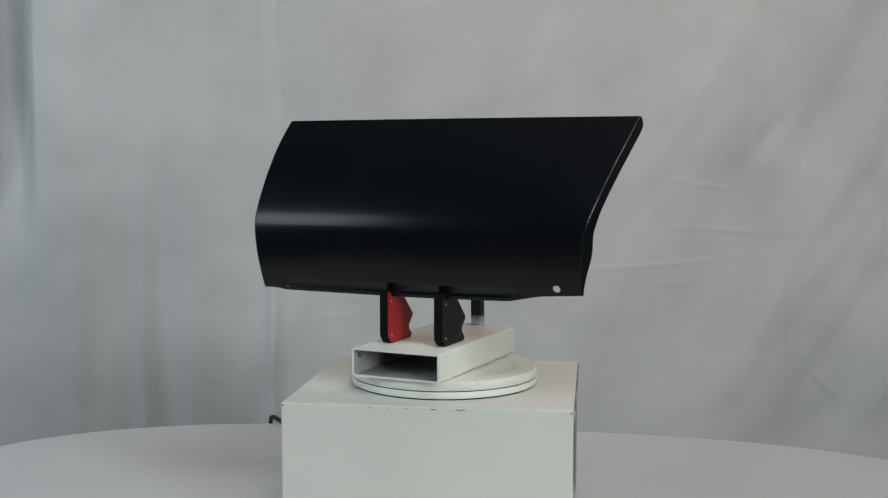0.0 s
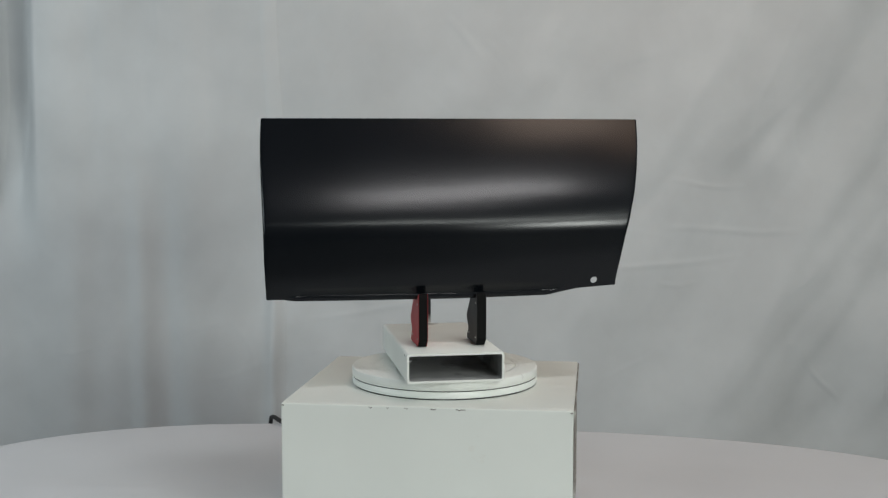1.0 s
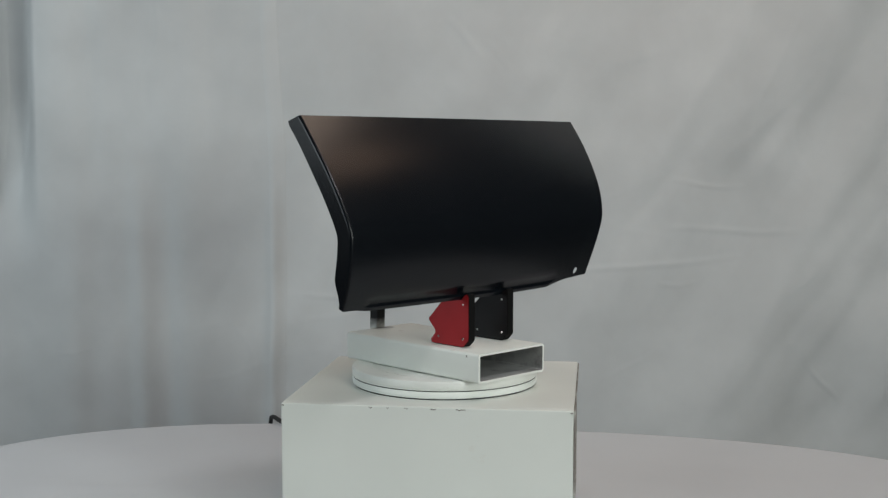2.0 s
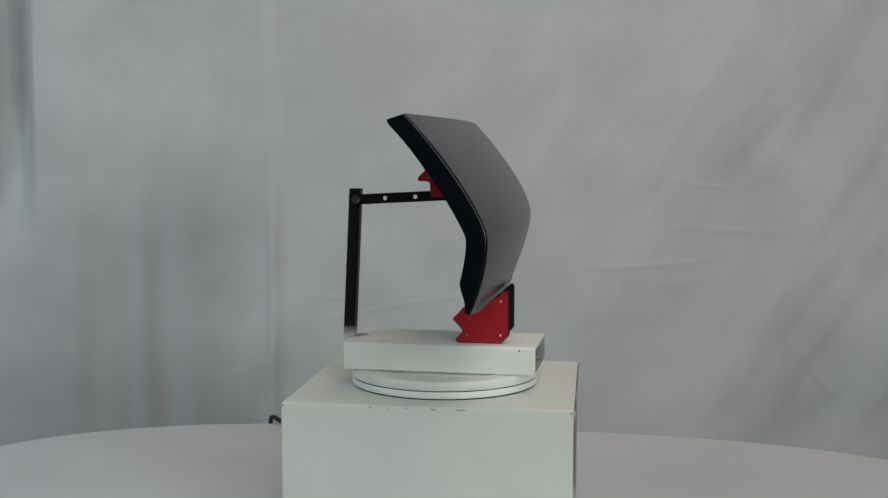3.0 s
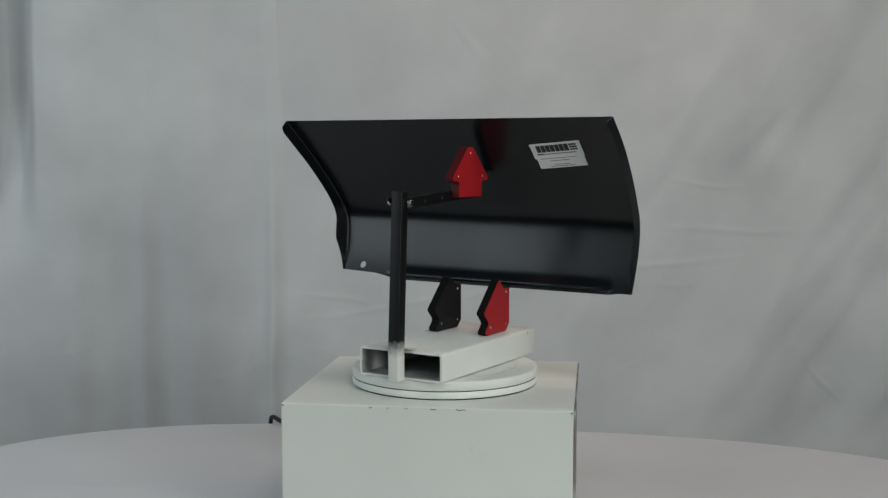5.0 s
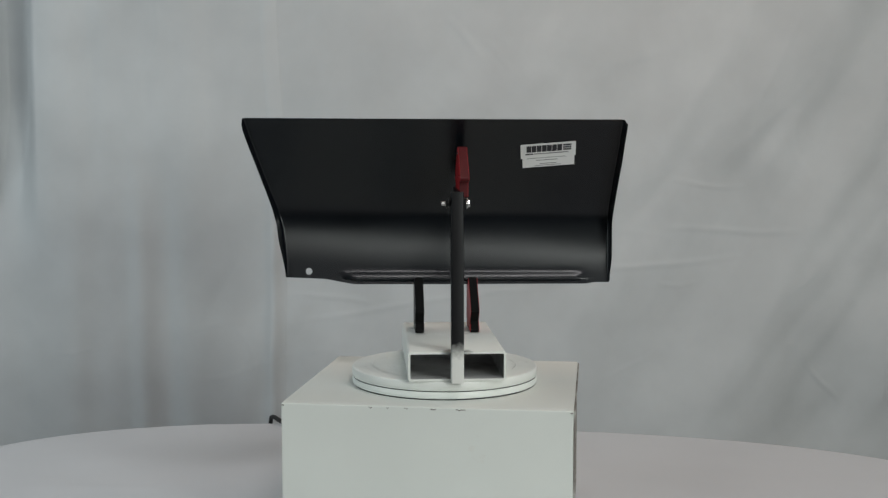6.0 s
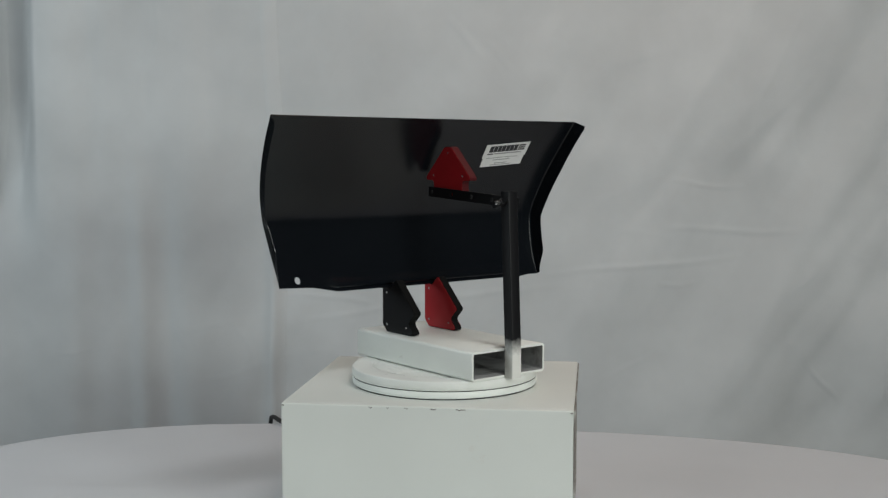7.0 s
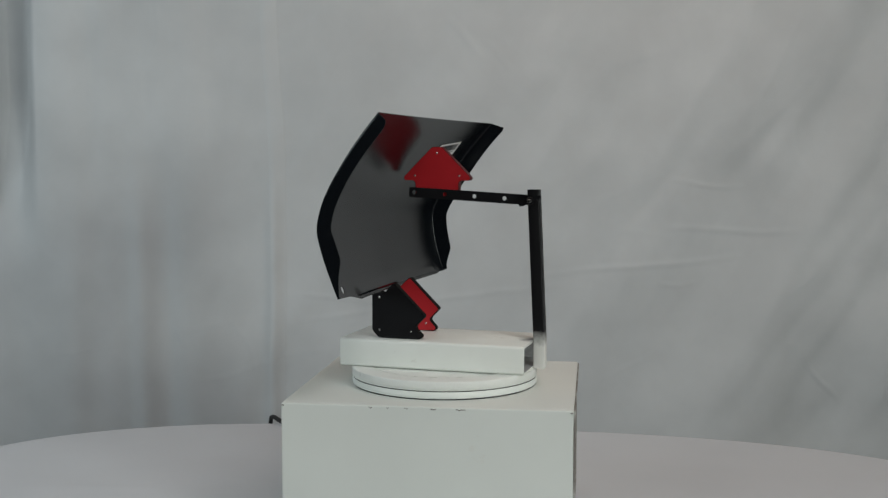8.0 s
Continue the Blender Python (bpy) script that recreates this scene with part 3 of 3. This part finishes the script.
def bolt():
    """The bolt through post and bar, head on one side, wing nut on the other."""
    ob = thing("bolt", "zinc plated bolt with washer and dark wing nut through the post", "bolt")
    z_to_x = pose(0, 0, 0, 0, 90, 0)
    left = -0.0037 - 0.0016
    right = 2 * POST_HALF + 0.0002
    part("shank", turned(lathe([(0, left), (0.003, left), (0.003, right + 0.0135), (0.0024, right + 0.0145), (0, right + 0.0145)], 20), z_to_x), STEEL, ob)
    hexa = bmesh.new()
    bmesh.ops.create_cone(hexa, cap_ends=True, segments=6, radius1=0.0062, radius2=0.0062, depth=0.0042)
    bevel(hexa, 0.0005, 1)
    part("head", turned(hexa, Matrix.Translation((left - 0.0031, 0, 0)) @ z_to_x), STEEL, ob)
    part("washer", turned(lathe([(0.0032, 0), (0.0078, 0), (0.0078, 0.001), (0.0032, 0.001), (0.0032, 0)], 28), Matrix.Translation((left - 0.001, 0, 0)) @ z_to_x), STEEL, ob)
    nut = part("wing_nut", turned(lathe([(0.0032, 0), (0.0070, 0), (0.0056, 0.006), (0.0032, 0.0065), (0.0032, 0)], 24), Matrix.Translation((right + 0.0004, 0, 0)) @ z_to_x), BLACK_PAINT, ob, "dark wing nut")
    for a in (0, 180):
        bm = prism([(0.004, -0.003), (0.012, -0.0042), (0.0185, -0.0028), (0.0195, 0.0012), (0.013, 0.0036), (0.004, 0.003)], 0.0018, 0.0005, 1)
        part("wing", turned(bm, Matrix.Translation((right + 0.0042, 0, 0)) @ pose(0, 0, 0, 24 + a, 0, 0)), BLACK_PAINT, nut)
    return ob, (BAR_X + 0.0019, BOLT_Y, BOLT_Z)


ARROW_HALF, ARROW_LONG, STEM_HALF = 0.0585, 0.0905, 0.0375
MAGNET_THICK = 0.0148


def arrow_outline():
    """Arrow of (s, d): s across, d down from the point where its two long sides would meet."""
    right = [(0.0065, 0.0082), (0.0095, 0.0095), (0.0560, 0.0560), (0.0580, 0.0592), (0.0572, 0.0625), (0.0545, 0.0640), (0.0440, 0.0640), (0.0395, 0.0652), (0.0376, 0.0690),
             (STEM_HALF, 0.0880), (STEM_HALF - 0.0025, ARROW_LONG)]
    return right + [(-s, d) for s, d in reversed(right)]


def magnet(label, paint, rim, m):
    """Arrow-shaped welding magnet: two side plates, a core set back between them, three rivets."""
    ob = thing("welding_magnet", label, "welding magnet", group="arrow welding magnets")
    out = [(s, -d) for s, d in arrow_outline()]
    t = 0.0006
    h = MAGNET_THICK / 2
    part("core", turned(prism(out, MAGNET_THICK - 2 * t - 0.0002, 0.0008, 2), m), rim, ob, "darker core between the plates")
    out = [(s * 0.978, (z + 0.05) * 0.978 - 0.05) for s, z in out]
    for x in (-h + t / 2, h - t / 2):
        plate = part("side_plate", turned(prism(out, t, 0.0002, 1), m @ Matrix.Translation((x, 0, 0))), paint, ob)
        side = -1 if x < 0 else 1
        for s, d in ((0, 0.0185), (0.0385, 0.0560), (-0.0385, 0.0560)):
            bm = turned(lathe([(0, 0.0011), (0.0011, 0.0009), (0.0018, 0.0003), (0.0020, 0), (0, 0)], 14), m @ Matrix.Translation((x + side * (t / 2 - 0.00005), s, -d)) @ pose(0, 0, 0, 0, 90 * side, 0))
            part("rivet", bm, STEEL, plate, "small silver rivet")
    return ob


# ---- the body panel ----
def profile_y(z):
    """The panel's section: leaning back above, a soft crease at 0.238 m, then tucking in."""
    u = z - 0.25
    return -0.11050 + 0.22858 * u + 1.68481 * u * u + 0.003083 * math.log(math.cosh((z - 0.238) / 0.013))


left_edge = soft_curve([(0.12, -0.2920), (0.183, -0.2953), (0.2417, -0.2963), (0.311, -0.2980), (0.3635, -0.2985), (0.4035, -0.2962)])
right_edge = soft_curve([(0.12, 0.2645), (0.137, 0.2640), (0.188, 0.2695), (0.2272, 0.2755), (0.26, 0.2845), (0.2833, 0.2925), (0.3634, 0.3165), (0.4045, 0.3270)])
LOW_EDGE = [(-0.30, 0.1235), (-0.268, 0.1240), (-0.252, 0.1212), (0.0, 0.1212), (0.150, 0.1230), (0.185, 0.1300), (0.20, 0.1328), (0.30, 0.1385)]


def bottom_edge(x):
    return float(np.interp(x, [q[0] for q in LOW_EDGE], [q[1] for q in LOW_EDGE]))


TOP_Z = 0.4030
BULGE = 0.015


end_twist = soft_curve([(0.11, 0.0150), (0.14, 0.0135), (0.19, 0.0095), (0.238, 0.0048), (0.275, 0.0004), (0.33, -0.0004), (0.41, -0.0018)])


def panel_point(x, z):
    """The panel's outer face at height z, x along it."""
    swell = BULGE * (1 - (x / 0.32) ** 2) * (0.75 + 0.25 * smoothstep(0.12, 0.3, z))
    y = profile_y(z) - swell + BULGE * 0.14
    # the two ends are twisted a little
    y += max(x / 0.3, 0.0) ** 1.3 * end_twist(z) if x > 0 else -0.004 * (x / 0.3) ** 2 * smoothstep(0.28, 0.15, z)
    # stepped-in strip along the lower edge
    low = bottom_edge(x)
    k = smoothstep(-0.252, -0.240, x) * (1 - smoothstep(0.150, 0.172, x))
    y += k * 0.0030 * (1 - smoothstep(low + 0.0110, low + 0.0240, z))
    y -= k * 0.0048 * (1 - smoothstep(low + 0.0050, low + 0.0085, z))
    return Vector((x, y, z))


HOLE_X, HOLE_Z, HOLE_R = 0.2269, 0.1456, 0.0056


def quarter_panel():
    ob = thing("body_panel", "black primed curved steel car body panel held up by magnets", "car body panel")
    xs = sorted(set([round(k, 4) for k in np.linspace(0.0, 1.0, 73)]))
    zs = [0, 0.0025, 0.0045, 0.0055, 0.0065, 0.0075, 0.0085, 0.0095, 0.012, 0.015, 0.0165, 0.0175, 0.0185, 0.0195, 0.0205, 0.023] + list(np.linspace(0.030, 0.094, 14)[:-1]) + list(np.linspace(0.094, 0.142, 32)[:-1]) + list(np.linspace(0.142, 0.2825, 32))
    span = 0.2825
    bm = bmesh.new()
    grid = []
    bend = 0.0046
    flange = [(0.030, 1.0), (0.024, 1.0), (0.017, 1.0), (0.010, 1.0)]
    flange += [(bend * (1 - math.cos(radians(a))), math.sin(radians(a))) for a in (90, 70, 50, 30, 14)]
    for h in zs:
        f = h / span
        row = []

        def at(u):
            # the lower edge rises towards one end, so heights squeeze with it
            x_guess = -0.29 + 0.57 * u
            for _ in range(3):
                low = bottom_edge(x_guess)
                z = low + h if h < 0.024 else low + 0.024 + (TOP_Z + 0.0012 * u - low - 0.024) * (h - 0.024) / (span - 0.024)
                xl, xr = left_edge(z) + bend, right_edge(z) - bend
                x_guess = xl + (xr - xl) * u
            return panel_point(x_guess, z)
        p_l, p_r = at(0.0), at(1.0)
        e = 0.002

        def inward(q):
            hi, lo = min(q.z + e, 0.4025), max(min(q.z, 0.4025) - e, 0.12)
            n = Vector((0, hi - lo, profile_y(lo) - profile_y(hi)))
            return n.normalized()
        n_l, n_r = inward(p_l), inward(p_r)
        top_cut = (1 + 0.12 * smoothstep(0.2, 0.26, h)) * (1 - 0.25 * smoothstep(0.276, 0.2825, h))
        cut_l = (0.32 + 0.68 * smoothstep(0.0, 0.040, h)) * (1 - 0.10 * smoothstep(0.2, 0.27, h)) * (1 - 0.10 * smoothstep(0.278, 0.2825, h))
        flare = math.exp(-((h - 0.066) / 0.060) ** 2)
        cut_r = (0.72 + 0.26 * flare - 0.08 * smoothstep(0.15, 0.28, h)) * (0.12 + 0.88 * min(h / 0.052, 1.0)) * top_cut
        rise = Vector((0, -n_l.z, n_l.y)) * 0.40 * smoothstep(0.235, 0.2825, h)  # the flange's upper corner points up and back
        for depth, out in flange:
            row.append((p_l + n_l * depth * cut_l + rise * depth + Vector((-bend * out, 0, 0))))
        for u in xs:
            row.append(at(u))
        for depth, out in reversed(flange):
            row.append((p_r + n_r * depth * cut_r + Vector((bend * out + 0.0065 * flare * depth / 0.03, 0, 0))))
        grid.append(row)
    # the flat return flanges are parts of their own, from where the rounded bend ends
    n = len(grid[0])
    for cols in (range(0, 5), range(n - 5, n)):
        side = bmesh.new()
        sheet = [[side.verts.new(row[c]) for c in cols] for row in grid]
        for a, b in zip(sheet, sheet[1:]):
            for c in range(4):
                side.faces.new((a[c], a[c + 1], b[c + 1], b[c]))
        shell(side, 0.0011)
        piece = part("end_flange", side, BLACK_PRIMER, ob, smooth=True)
        piece.data.set_sharp_from_angle(angle=radians(50))
    grid = [[bm.verts.new(q) for q in row[4:n - 4]] for row in grid]
    n = len(grid[0])
    # drilled hole near the lower corner: a block of cells makes way for a ring
    best = min(((abs(v.co.x - HOLE_X) + abs(v.co.z - HOLE_Z)), r, c) for r, row in enumerate(grid) for c, v in enumerate(row))
    hr, hc = best[1], best[2]
    up, dn = 1, 1
    while grid[hr + up][hc].co.z - HOLE_Z < HOLE_R * 1.25:
        up += 1
    while HOLE_Z - grid[hr - dn][hc].co.z < HOLE_R * 1.15 and dn < hr:
        dn += 1
    cc = 2
    for r in range(len(grid) - 1):
        for c in range(n - 1):
            if hr - dn <= r < hr + up and hc - cc <= c < hc + cc:
                continue
            bm.faces.new((grid[r][c], grid[r][c + 1], grid[r + 1][c + 1], grid[r + 1][c]))
    rim = [grid[hr - dn][c] for c in range(hc - cc, hc + cc)] + [grid[r][hc + cc] for r in range(hr - dn, hr + up)]
    rim += [grid[hr + up][c] for c in range(hc + cc, hc - cc, -1)] + [grid[r][hc - cc] for r in range(hr + up, hr - dn, -1)]
    steps = 24
    circle = []
    for k in range(steps):
        a = 2 * math.pi * k / steps
        circle.append(bm.verts.new(panel_point(HOLE_X + HOLE_R * math.cos(a), HOLE_Z + HOLE_R * math.sin(a))))

    def angle(v):
        return math.atan2(v.co.z - HOLE_Z, v.co.x - HOLE_X) % (2 * math.pi)
    ring_o = sorted(rim, key=angle)
    # zip the two loops together by angle
    i = j = 0
    n_o, n_i = len(ring_o), len(circle)
    off = [angle(v) for v in ring_o] + [angle(ring_o[0]) + 2 * math.pi]
    inn = [2 * math.pi * k / steps for k in range(steps + 1)]
    while i < n_o or j < n_i:
        a, b = ring_o[i % n_o], circle[j % n_i]
        if j >= n_i or (i < n_o and off[i + 1] < inn[j + 1]):
            bm.faces.new((a, ring_o[(i + 1) % n_o], b))
            i += 1
        else:
            bm.faces.new((a, circle[(j + 1) % n_i], b))
            j += 1
    shell(bm, 0.0011)
    body = part("outer_skin", bm, BLACK_PRIMER, ob, smooth=True)
    body.data.set_sharp_from_angle(angle=radians(50))
    return ob


def back_spot(x, z, off):
    """A spot on the panel's inner face, off towards the room behind it."""
    e = 0.003
    p = panel_point(x, z)
    tz = (panel_point(x, z + e) - panel_point(x, z - e)).normalized()
    tx = (panel_point(x + e, z) - panel_point(x - e, z)).normalized()
    n = tz.cross(tx)
    n = n if n.y > 0 else -n
    return p + n * (0.0011 + off)


def stuck_patch(u0, u1, v0, v1, origin, tilt, off, thick=0.0003, nu=8, nv=6):
    """A flat paper patch on the inner face; u runs to the reader's right, v down, in metres."""
    c, s = math.cos(tilt), math.sin(tilt)
    bm = bmesh.new()
    g = []
    for k in range(nv + 1):
        row = []
        for i in range(nu + 1):
            u, v = u0 + (u1 - u0) * i / nu, v0 + (v1 - v0) * k / nv
            du, dv = u * c - v * s, u * s + v * c
            row.append((origin[0] - du, origin[1] - dv * 0.80))
        g.append(row)
    top = [[bm.verts.new(back_spot(x, z, off + thick)) for x, z in row] for row in g]
    low = [[bm.verts.new(back_spot(x, z, off)) for x, z in row] for row in g]
    for k in range(nv):
        for i in range(nu):
            bm.faces.new((top[k][i], top[k][i + 1], top[k + 1][i + 1], top[k + 1][i]))
            bm.faces.new((low[k][i], low[k + 1][i], low[k + 1][i + 1], low[k][i + 1]))
    for k in range(nv):
        for c0 in (0, nu):
            bm.faces.new((top[k][c0], top[k + 1][c0], low[k + 1][c0], low[k][c0]))
    for i in range(nu):
        for r0 in (0, nv):
            bm.faces.new((top[r0][i], top[r0][i + 1], low[r0][i + 1], low[r0][i]))
    return bm


def stickers():
    tilt = radians(-5.5)
    low = thing("part_label", "white paper part label with fine grey print stuck on the panel", "label")
    origin = (-0.1325, 0.3610)
    part("paper", stuck_patch(0.001, 0.0885, 0.020, 0.0475, origin, tilt, 0.0002), PAPER, low)
    for v, u0, u1 in ((0.0275, 0.008, 0.075), (0.0325, 0.024, 0.060), (0.0400, 0.030, 0.058), (0.0435, 0.022, 0.066)):
        part("print_line", stuck_patch(u0, u1, v, v + 0.0014, origin, tilt, 0.0006, 0.0001, 8, 1), GREY_INK, low)
    up = thing("brand_label", "white paper brand label with dark bars on the panel", "label")
    part("paper", stuck_patch(-0.002, 0.0905, -0.002, 0.0275, origin, tilt, 0.0007), PAPER, up)
    # the brand mark as plain slanted blocks and stripes
    for k in range(7):
        part("mark_block", stuck_patch(0.008 + 0.0086 * k, 0.0158 + 0.0086 * k, 0.0020, 0.0152, origin, tilt, 0.0011, 0.0001, 2, 2), INK, up)
    for v in (0.0024, 0.0070, 0.0116):
        part("mark_stripe", stuck_patch(0.069, 0.083, v, v + 0.0032, origin, tilt, 0.0011, 0.0001, 3, 1), INK, up)
    part("mark_stripe", stuck_patch(0.006, 0.019, 0.0178, 0.0202, origin, tilt, 0.0011, 0.0001, 3, 1), INK, up)
    part("print_line", stuck_patch(0.021, 0.078, 0.0180, 0.0200, origin, tilt, 0.0011, 0.0001, 8, 1), GREY_INK, up)
    return low, up


# ---- build ----
room()
drapes()
table()
box_stand()
power_cable()
plate = turntable()

riders = []  # things that ride on the turning plate, with their place in the stand's axes
for made in (support_tube(), post(), bar(), bolt()):
    riders.append(made)
mag_x = BAR_X - 0.0019 - MAGNET_THICK / 2
riders.append((magnet("red arrow-shaped welding magnet on the bar holding the panel's inside", RED_PAINT, RED_CORE, Matrix.Identity(4)), (mag_x, -0.0205, 0.3665)))
down = pose(0, 0, 0, 135, 0, 0)
riders.append((magnet("red arrow-shaped welding magnet standing on the tube under the panel", RED_PAINT, DARK_CORE, down), (-0.0530, -0.1140, TUBE[5] + 0.0008)))
riders.append((magnet("black arrow-shaped welding magnet standing on the tube under the panel", BLACK_PAINT, DARK_CORE, down), (0.0400, -0.1100, TUBE[5] + 0.0008)))
riders.append((quarter_panel(), (0, 0, 0)))
for sticker in stickers():
    riders.append((sticker, (0, 0, 0)))


def motions():
    times = [0.2 * k for k in range(41)]
    walk(plate, [(t, pose(0, 0, 0, 0, 0, START + SPEED * t)) for t in times])
    for ob, (x, y, z) in riders:
        walk(ob, [(t, pose(0, 0, 0, 0, 0, START + SPEED * t) @ pose(x, y, z)) for t in times])


motions()
